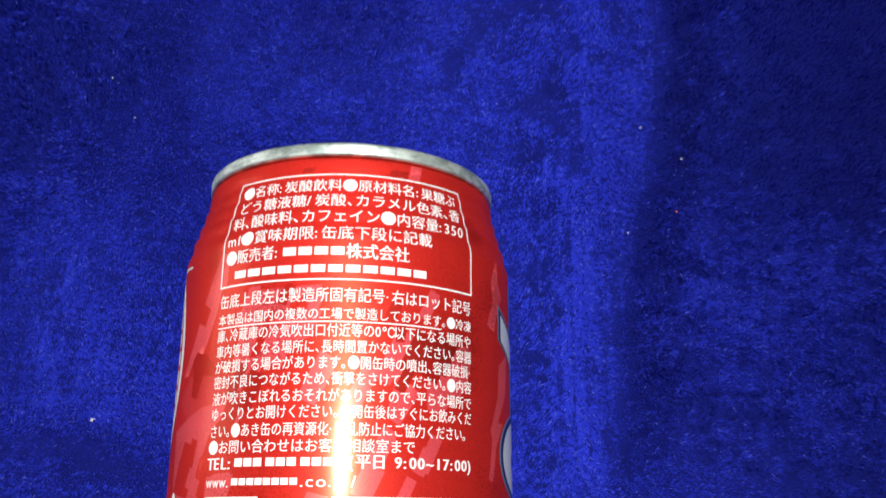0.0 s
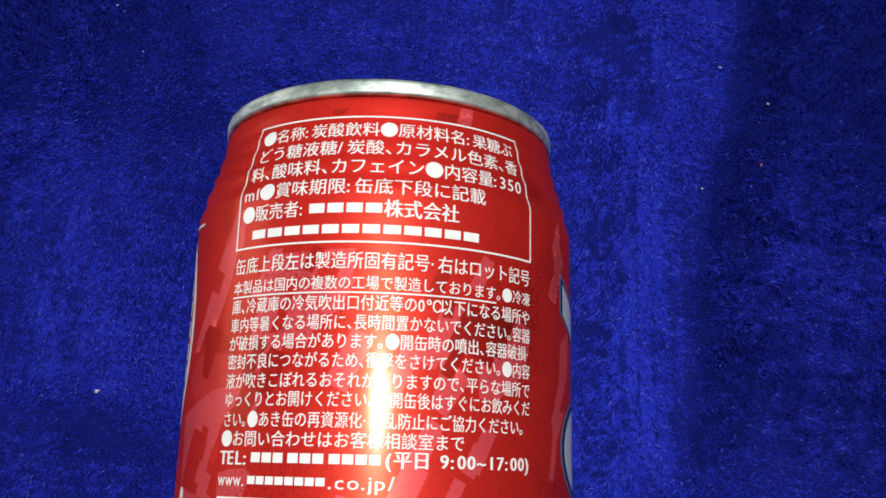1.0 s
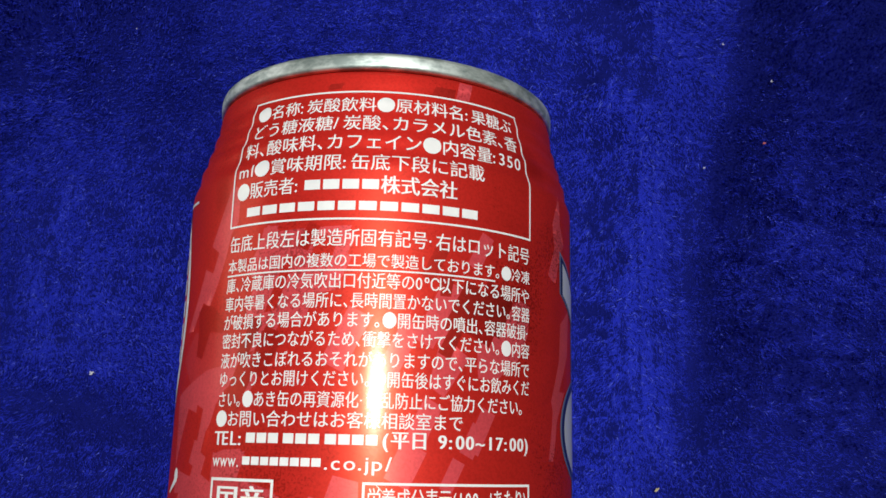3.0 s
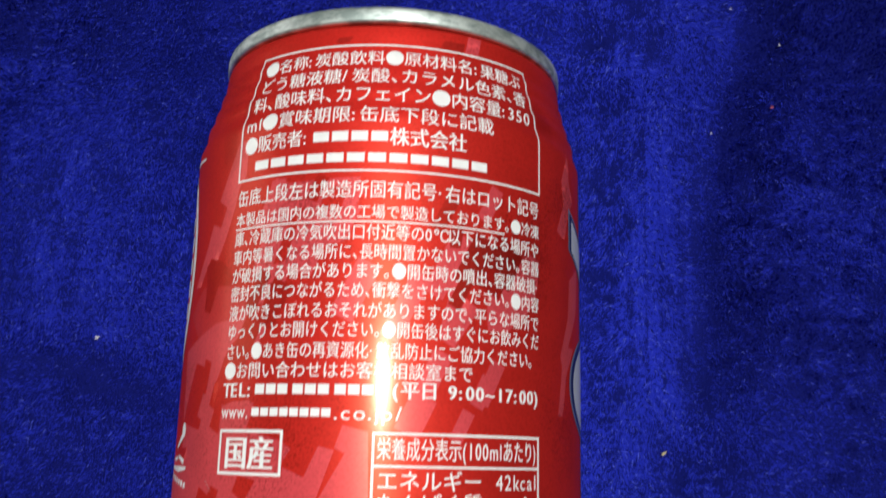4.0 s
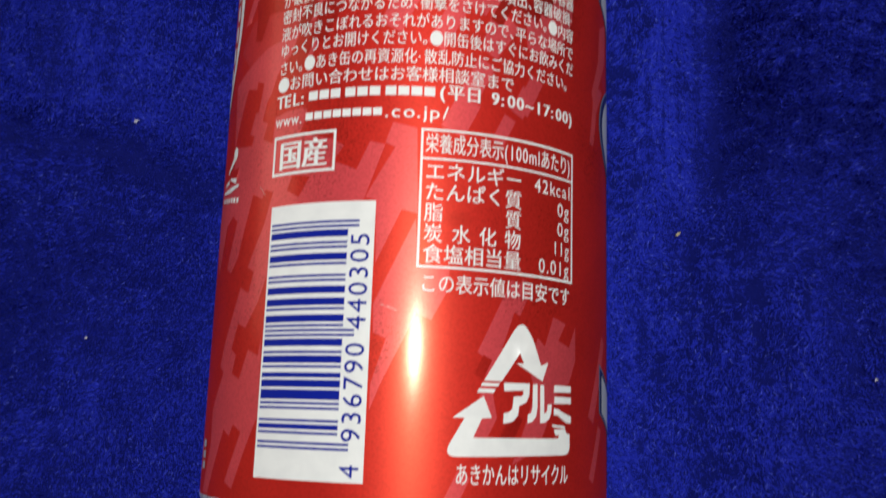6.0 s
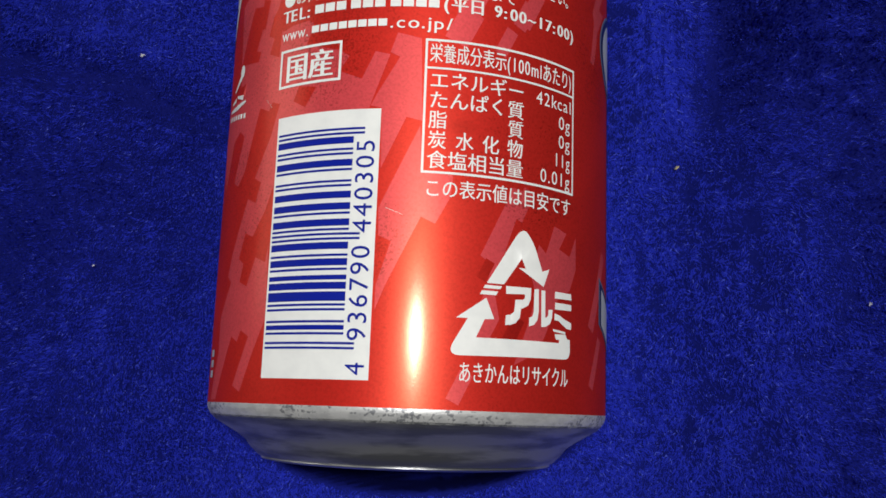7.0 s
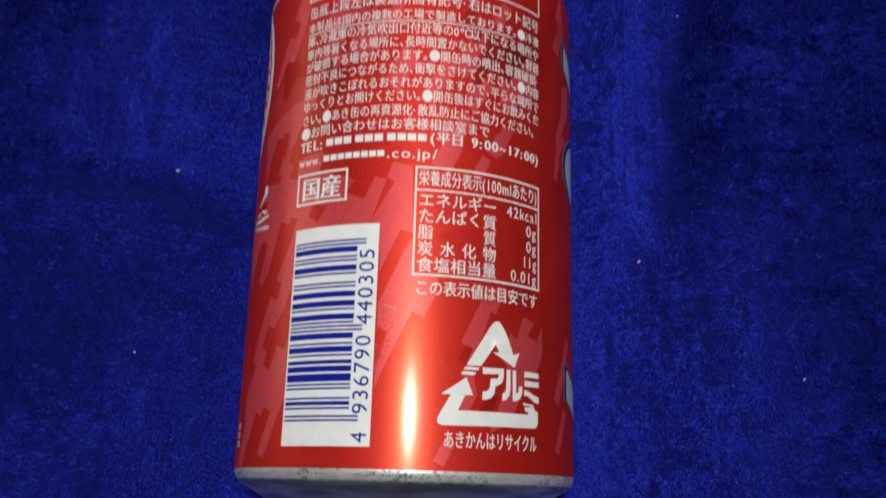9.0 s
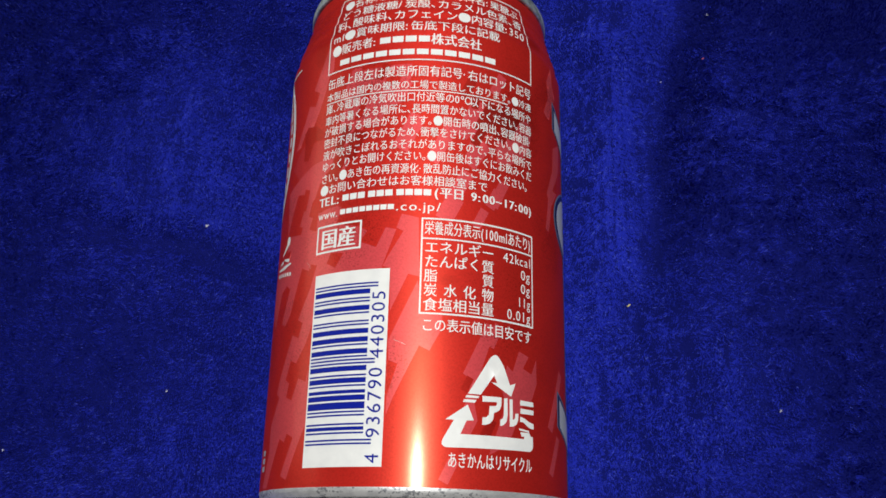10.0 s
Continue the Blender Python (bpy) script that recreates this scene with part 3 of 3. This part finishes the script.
# barcode
panel = printed("barcode_panel", shape(block(-31.0, -1.2, 20.0, 58.4)), WHITE, body, 0.09, "white barcode panel")
ODD = ("0001101", "0011001", "0010011", "0111101", "0100011", "0110001", "0101111", "0111011", "0110111", "0001011")
CODE = "4936790440305"
bits = "101"
for digit, p in zip(CODE[1:7], "OEOOEE"):
    odd = ODD[int(digit)]
    even = "".join("1" if c == "0" else "0" for c in odd)[::-1]
    bits += odd if p == "O" else even
bits += "01010"
for digit in CODE[7:]:
    bits += "".join("1" if c == "0" else "0" for c in ODD[int(digit)])
bits += "101"
MODULE = 31.6 / 95
at = 0
while at < 95:
    run = 1
    while at + run < 95 and bits[at + run] == bits[at]:
        run += 1
    if bits[at] == "1":
        guard = at < 3 or at > 91 or 45 <= at < 50
        printed("barcode_bar", shape(block(-30.3, -5.0 if guard else -7.8, 24.1 + at * MODULE, 24.1 + (at + run) * MODULE)), BLUE, panel, INK_LIFT + 0.03)
    at += run
for digits, y0, y1 in (("4", 20.6, 22.7), ("936790", 25.2, 38.9), ("440305", 40.3, 54.2)):
    for k, digit in enumerate(digits):
        pitch = (y1 - y0) / len(digits)
        printed("barcode_digit", lettering(digit, y0 + k * pitch, y0 + (k + 1) * pitch, -4.9, 3.9, 0.0, upright=False), BLUE, panel, INK_LIFT + 0.03)

# slanted colour patches: millimetres round the can and along it (centre), length, width
ARC = math.degrees(1 / 33.1)
SLANT = radians(26)


def slanted(s, y, length, width):
    """Outline of a bar that leans with the pattern, clipped to the printed wall."""
    ux, uy = math.sin(SLANT), math.cos(SLANT)
    line = []
    for a, b in ((-1, -1), (1, -1), (1, 1), (-1, 1)):
        line.append(((s + a * width / 2 * uy + b * length / 2 * ux) * ARC, min(max(y - a * width / 2 * ux + b * length / 2 * uy, 16.6), 129.3)))
    return line


LIGHT_BARS = [(10.9, 71.4, 5.6, 3.7), (17.5, 70.1, 4.5, 2.0), (20.6, 74.9, 4.6, 2.3), (20.9, 46.0, 5.0, 2.0), (11.7, 19.5, 4.4, 2.0), (39.2, 24.3, 8.6, 1.8), (40.2, 35.6, 14.0, 2.2),
              (-11.9, 84.0, 7.8, 2.4), (2.1, 88.2, 8.6, 3.6), (9.1, 86.1, 10.1, 2.9), (12.3, 75.2, 10.6, 2.9), (1.0, 101.4, 4.4, 2.3), (-11.4, 101.0, 7.6, 2.6),
              (21.5, 101.9, 5.6, 2.2), (15.0, 92.3, 9.8, 3.1), (21.8, 76.2, 6.4, 2.4), (39.4, 104.6, 9.4, 2.1)]
DARK_BARS = [(15.1, 35.9, 3.0, 1.5), (19.6, 27.7, 4.0, 2.1), (-4.1, 102.9, 4.0, 1.9), (7.6, 95.4, 3.6, 1.4), (22.9, 92.9, 8.6, 4.6), (25.7, 94.4, 2.9, 2.6), (-10.0, 86.5, 6.7, 3.3), (-14.6, 81.3, 7.3, 3.3)]
for i, bar in enumerate(LIGHT_BARS):
    printed("pattern_bar", shape(slanted(*bar)), LIGHT_RED, body, 0.052 + 0.0006 * i, "pale red slanted pattern bar")
for i, bar in enumerate(DARK_BARS):
    printed("pattern_bar", shape(slanted(*bar)), DARK_RED, body, 0.066 + 0.0006 * i, "dark red slanted pattern bar")

# brown bars; those right of the notes set a dark reflection down as ink
for i, bar in enumerate(((14.4, 99.6, 5.5, 2.0), (18.6, 93.4, 8.0, 2.6), (25.2, 92.6, 6.0, 2.2), (17.0, 88.6, 5.0, 2.0), (-12.9, 88.4, 6.0, 2.0))):
    printed("pattern_bar", shape(slanted(*bar)), BROWN_RED, body, 0.072 + 0.0006 * i, "brownish red slanted pattern bar")

# the stepped patches of the pattern: degrees round, millimetres along
STEPS_SHOULDER = [
    [(33.2, 129.3), (37.6, 129.3), (36.0, 126.0), (31.6, 126.0)],
    [(-32.6, 112.1), (-29.2, 111.4), (-29.3, 106.1), (-31.7, 104.5), (-32.9, 101.5), (-35.6, 97.4), (-39.0, 93.8), (-42.7, 94.6), (-48.0, 90.6), (-51.9, 90.5), (-45.5, 96.3), (-42.8, 99.8), (-38.8, 98.9), (-36.5, 101.9), (-40.3, 103.2)],
    [(-20.1, 104.6), (-15.8, 104.8), (-17.4, 101.5), (-20.8, 97.4), (-23.0, 97.5)],
    [(70.5, 115.0), (71.5, 110.0), (74.9, 107.0), (71.0, 104.5), (67.9, 100.0), (64.5, 100.3), (67.1, 105.7), (66.0, 109.5)]]
STEPS_NOTES = [
    [(-18.6, 103.8), (3.8, 104.4), (1.2, 100.6), (4.4, 100.0), (0.4, 95.0), (-4.2, 94.6), (-7.6, 90.2), (-13.0, 91.0), (-16.6, 87.2), (-22.8, 86.4), (-21.4, 90.6), (-24.6, 91.2), (-21.2, 97.6), (-23.2, 98.2)],
    [(46.8, 94.7), (50.6, 95.6), (54.4, 94.9), (53.2, 90.3), (49.2, 86.3), (45.4, 85.0), (42.9, 83.6), (36.9, 83.5), (36.5, 87.6), (38.2, 91.4), (42.3, 91.1)],
    [(30.6, 94.3), (32.6, 93.0), (30.2, 88.0), (34.3, 86.3), (27.8, 80.6), (23.8, 82.2), (26.2, 87.6), (24.6, 91.6)],
    [(80.5, 96.8), (78.3, 89.2), (70.6, 83.4), (66.4, 73.0), (64.4, 73.2), (65.8, 79.8), (64.7, 81.3), (70.2, 87.8), (71.3, 93.7)]]
STEPS_LEFT = [
    [(-55.7, 80.8), (-46.5, 82.5), (-37.4, 84.3), (-29.2, 84.9), (-24.4, 86.0), (-25.1, 82.8), (-29.5, 81.3), (-32.4, 79.3), (-35.1, 75.7), (-36.5, 73.3), (-31.2, 72.4), (-27.7, 73.0), (-21.1, 72.7), (-24.9, 68.8), (-29.9, 67.0), (-42.2, 66.7), (-52.5, 66.4), (-54.6, 75.8)],
    [(-41.1, 70.0), (-38.2, 74.0), (-32.0, 72.0), (-30.6, 62.8), (-30.5, 58.3), (-33.8, 56.0), (-31.1, 60.8), (-34.1, 61.4), (-35.3, 60.1), (-39.4, 61.1), (-45.2, 51.8), (-48.9, 49.6), (-52.2, 50.5), (-47.2, 57.5), (-50.3, 58.7)]]
STEPS_LOW = [
    [(-50.3, 58.7), (-54.7, 57.6), (-60.6, 49.9), (-69.1, 58.9), (-62.8, 64.8), (-51.0, 64.2), (-46.0, 69.4), (-40.0, 68.0)],
    [(-33.8, 56.0), (-30.5, 58.5), (-31.0, 48.7), (-34.0, 44.6), (-38.7, 40.9), (-42.2, 41.7), (-44.9, 37.9), (-48.5, 34.4), (-51.4, 35.5), (-49.5, 38.6), (-42.3, 47.0), (-38.5, 46.1), (-36.6, 49.1), (-39.6, 50.0)],
    [(-44.9, 37.9), (-42.2, 37.0), (-43.6, 34.3), (-39.9, 33.5), (-36.7, 37.7), (-32.6, 36.8), (-31.7, 39.3), (-31.1, 28.4), (-34.7, 24.3), (-39.7, 18.0), (-43.4, 18.9), (-37.4, 26.0), (-41.1, 27.0), (-42.7, 25.3), (-45.9, 26.2), (-54.4, 16.8), (-59.9, 16.8), (-54.7, 23.8), (-55.1, 29.1)]]
STEPS_MIDDLE = [
    [(-28.0, 72.9), (-22.7, 73.1), (-21.1, 72.2), (-23.1, 69.2), (-13.2, 67.7), (-10.2, 66.6), (-12.8, 64.4), (-6.6, 63.0), (-3.4, 67.1), (0.4, 66.6), (-4.6, 58.1), (-30.4, 57.9), (-32.0, 68.4)],
    [(2.9, 66.2), (0.4, 66.9), (2.1, 69.9), (8.1, 69.1), (9.0, 56.7), (5.1, 57.2), (-0.7, 49.6), (-1.2, 58.5), (-4.0, 58.9), (-2.5, 60.6)],
    [(8.6, 56.0), (-0.8, 43.9), (-0.5, 40.0), (2.6, 39.2), (-0.6, 33.0), (-0.6, 29.5), (1.7, 33.0), (9.6, 42.8), (13.1, 41.9), (16.7, 45.9), (17.2, 49.3), (9.5, 49.2)]]
STEPS_MARK = [
    [(33.2, 48.3), (36.8, 47.9), (33.4, 42.4), (28.2, 33.9), (30.0, 29.1), (27.1, 25.9), (23.5, 25.7), (24.7, 30.5), (27.8, 36.7), (24.6, 37.9)],
    [(46.7, 43.7), (51.5, 43.0), (48.6, 40.4), (52.9, 39.6), (55.7, 42.8), (55.8, 37.8), (53.0, 34.4), (48.8, 33.4), (43.8, 27.3), (41.1, 24.8), (34.3, 22.9), (38.2, 28.7), (40.8, 32.9), (38.8, 36.1), (41.4, 40.5), (43.8, 39.4)],
    [(66.4, 83.0), (74.6, 83.0), (68.4, 78.5), (65.8, 72.4), (63.3, 72.4), (65.2, 77.7)]]
RED_OVER = [
    [(-36.0, 75.3), (-33.1, 77.4), (-31.7, 75.8), (-32.6, 68.4), (-36.6, 69.4), (-35.1, 71.8), (-37.5, 72.5)], [(-24.6, 62.9), (-19.2, 62.4), (-22.3, 59.5), (-26.2, 60.7)],
    [(-46.2, 78.8), (-40.7, 78.0), (-41.4, 73.7), (-43.4, 71.0), (-41.0, 70.5), (-42.0, 69.0), (-53.1, 70.1), (-50.1, 74.1)], [(-41.1, 79.3), (-38.0, 78.6), (-39.7, 74.1), (-42.3, 74.3)],
    [(-13.4, 99.6), (-10.2, 100.2), (-15.0, 92.4), (-18.2, 92.0)], [(-4.4, 103.0), (0.8, 102.8), (-1.0, 99.4), (-6.4, 99.8)]]
DARK_OVER = [
    [(-44.7, 93.3), (-41.9, 94.3), (-36.9, 93.7), (-31.3, 91.1), (-33.2, 89.6), (-37.5, 90.1), (-40.8, 86.0), (-44.0, 86.5), (-43.8, 90.0)],
    [(-18.3, 89.5), (-15.1, 89.4), (-18.2, 84.1), (-22.4, 83.3), (-20.5, 86.4)]]
BROWN_OVER = [
    [(25.4, 127.8), (31.8, 127.8), (31.2, 126.4), (24.2, 126.4)], [(-5.8, 127.5), (-1.6, 127.6), (-2.4, 126.7), (-6.6, 126.6)],
    # the next two lay the same dark reflection into the print
    [(32.3, 94.8), (35.8, 95.9), (46.5, 95.7), (46.0, 93.8), (40.5, 92.2), (36.3, 92.5), (34.6, 89.7), (33.2, 90.2)],
    [(26.1, 97.5), (30.1, 98.7), (29.0, 94.8), (26.2, 94.8)]]
MID_OVER = [[(-53.4, 86.2), (-45.8, 90.2), (-30.2, 89.5), (-24.4, 86.0), (-29.2, 84.9), (-37.4, 84.3), (-46.5, 82.5)]]
pale = STEPS_SHOULDER + STEPS_NOTES + STEPS_LEFT + STEPS_LOW + STEPS_MIDDLE + STEPS_MARK
for ink_of, lift, note, outlines in ((LIGHT_RED, 0.020, "pale red stepped pattern patch", pale), (MID_RED, 0.040, "middling red stepped pattern patch", MID_OVER),
                                     (RED, 0.062, "red stepped patch between pale ones", RED_OVER), (DARK_RED, 0.0785, "dark red stepped pattern patch", DARK_OVER),
                                     (BROWN_RED, 0.0800, "brownish red stepped pattern patch", BROWN_OVER)):
    for i, line in enumerate(outlines):
        printed("pattern_patch", shape(line), ink_of, body, lift + 0.0006 * i, note)


# the edges of the front print that reach round the sides, as plain shapes
def ellipse(cx, cy, rx, ry, count=64, a0=0.0, a1=360.0):
    return [(cx + rx * math.cos(radians(a0 + (a1 - a0) * k / count)), cy + ry * math.sin(radians(a0 + (a1 - a0) * k / count))) for k in range(count + (a1 - a0 < 360))]


def band(cx, cy, rx, ry, wx, wy, a0, a1, count=40):
    return ellipse(cx, cy, rx, ry, count, a0, a1) + ellipse(cx, cy, rx - wx, ry - wy, count, a0, a1)[::-1]


emblem = printed("emblem_ring", shape(band(-97.0, 95.0, 42.0, 24.2, 3.0, 1.7, -75, 75)), WHITE, body, 0.085, "white ring of a round emblem")
for a in range(-50, 51, 10):
    cx, cy = -97.0 + 36.0 * math.cos(radians(a)), 95.0 + 20.8 * math.sin(radians(a))
    printed("emblem_bar", shape(block(cx - 1.3, cx + 1.3, cy - 1.3, cy + 1.3)), WHITE, emblem, 0.085)
printed("print_tick", shape([(-66.0, 112.4), (-65.0, 112.9), (-53.0, 112.1), (-53.0, 111.7)]), WHITE, body, 0.085)
# a pale strip at the far side, then an angular, a round and another angular shape
printed("front_strip", shape(block(85.6, 112.0, 18.5, 112.0)), SLATE, body, 0.070, "slate blue strip behind the front shapes")


def front_shape(outer, line, inner, counter):
    edge = printed("front_shape", shape(outer), SLATE, body, 0.080, "slate blue edge of a front shape")
    printed("front_line", shape(line), NAVY, edge, 0.095, "navy outline of a front shape")
    printed("front_fill", shape(inner), GREY_INK, edge, 0.11, "pale grey front shape")
    printed("front_counter", shape(counter), NAVY, edge, 0.125)


def leaning(x, y0, y1, dip, inset):
    """A shape with an upright edge at x degrees, whose top and foot fall away round the can."""
    fall = dip / 26.0
    x0 = x + inset
    return [(x0, y1 - inset * fall - 0.45 * inset), (x0, y0 - inset * fall + 0.25 * inset), (118.0, y0 - (118.0 - x) * fall + 0.25 * inset), (118.0, y1 - (118.0 - x) * fall - 0.45 * inset)]


for y0, y1 in ((98.7, 105.6), (30.5, 38.0)):
    front_shape(leaning(70.8, y0, y1, 6.6, 0.0), leaning(70.8, y0, y1, 6.6, 0.9), leaning(70.8, y0, y1, 6.6, 2.5), ellipse(104.0, (y0 + y1) / 2 - 6.6, 3.0, 1.2, 16))
front_shape(ellipse(93.0, 77.4, 22.2, 8.4), ellipse(93.2, 77.4, 21.2, 8.0), ellipse(93.6, 77.3, 19.4, 7.0), ellipse(95.5, 76.6, 9.0, 2.2))
def stroke(x0, y0, x1, y1, w0, w1):
    """A tapered stroke from one point to another; widths in millimetres."""
    way = Vector(((x1 - x0) * 0.578, y1 - y0)).normalized()
    sx, sy = -way.y / 0.578 / 2, way.x / 2
    return [(x0 + sx * w0, y0 + sy * w0), (x1 + sx * w1, y1 + sy * w1), (x1 - sx * w1, y1 - sy * w1), (x0 - sx * w0, y0 - sy * w0)]


printed("small_icon", shape(ellipse(-51.8, 69.0, 1.5, 1.1, 20), stroke(-52.4, 68.2, -57.6, 66.4, 1.0, 0.45)), WHITE, body, 0.1, "tiny white icon")
printed("small_icon", shape(stroke(-62.0, 63.6, -55.0, 63.3, 0.4, 0.8), stroke(-54.8, 63.3, -48.0, 63.5, 0.9, 0.4)), WHITE, body, 0.1, "tiny white icon")
printed("small_icon", shape(stroke(-55.0, 65.2, -50.0, 64.4, 0.4, 0.8), stroke(-60.5, 64.7, -56.0, 64.9, 0.3, 0.7)), WHITE, body, 0.104, "tiny white icon")
for k in range(7):
    printed("text_bar", shape(block(-62.0 + 2.2 * k, -60.7 + 2.2 * k, 61.9 - 0.2 * k, 62.7 - 0.2 * k)), WHITE, body, 0.1)
for k in range(3):
    printed("text_bar", shape(block(-62.5, -59.0, 20.2 + 1.6 * k, 21.3 + 1.6 * k)), GREY_INK, body, 0.1)


for x0, y0, x1, y1 in ((1.0, 43.9, 5.0, 43.0), (-36.5, 62.0, -34.0, 60.5), (12.0, 68.9, 14.5, 67.4)):
    printed("scratch", shape([(x0, y0), (x1, y1), (x1 + 0.04, y1 + 0.035), (x0 + 0.04, y0 + 0.035)]), SCUFFED, body, 0.105, "fine scratch in the ink")


# ---- lint on the towel ----
def lint(x, y, size, mat, label):
    """A small ragged tuft of fluff."""
    rng = random.Random(int(x * 1e5) + int(y * 1e5) * 7)
    bm = bmesh.new()
    for _ in range(9):
        a, tilt, reach = rng.uniform(0, math.tau), rng.uniform(-0.2, 0.9), size * rng.uniform(0.3, 0.8)
        way = Vector((math.cos(a) * math.cos(tilt), math.sin(a) * math.cos(tilt), math.sin(tilt))) * reach
        bend = Vector((rng.uniform(-1, 1), rng.uniform(-1, 1), rng.uniform(-0.2, 0.6))) * reach * 0.35
        side = way.cross(Vector((0.2, 0.1, 1))).normalized() * size * 0.09
        pts = [Vector(), way * 0.5 + bend, way]
        rows = [(bm.verts.new(p - side * k), bm.verts.new(p + side * k)) for p, k in zip(pts, (1.3, 1.0, 0.4))]
        for (a0, b0), (a1, b1) in zip(rows, rows[1:]):
            bm.faces.new((a0, b0, b1, a1))
    bmesh.ops.create_icosphere(bm, subdivisions=1, radius=size * 0.2)
    ob = part("lint_speck", bm, mat, None, smooth=False)
    ob.location = (x, y, float(towel_height(np.array([x]), np.array([y]))[0]) + 0.0009)
    return tagged(ob, label, "lint", "lint on the towel")


PALE = "tiny pale speck of lint caught in the towel pile"
for x, y, size in ((-0.0616, 0.0875, 0.0009), (-0.0655, 0.0420, 0.0005), (0.0741, 0.1485, 0.0006), (0.0653, 0.1580, 0.0006), (0.0617, 0.1337, 0.0005),
                   (-0.0609, 0.1672, 0.0006), (0.0823, 0.0382, 0.0008), (-0.1035, 0.0268, 0.0006), (-0.0571, 0.1593, 0.0004)):
    lint(x, y, size, LINT, PALE)
lint(0.0498, 0.0676, 0.0008, LINT_WARM, "tiny yellowish speck of lint on the towel")
lint(0.0724, 0.1361, 0.0006, LINT_RED, "tiny reddish speck of lint on the towel")
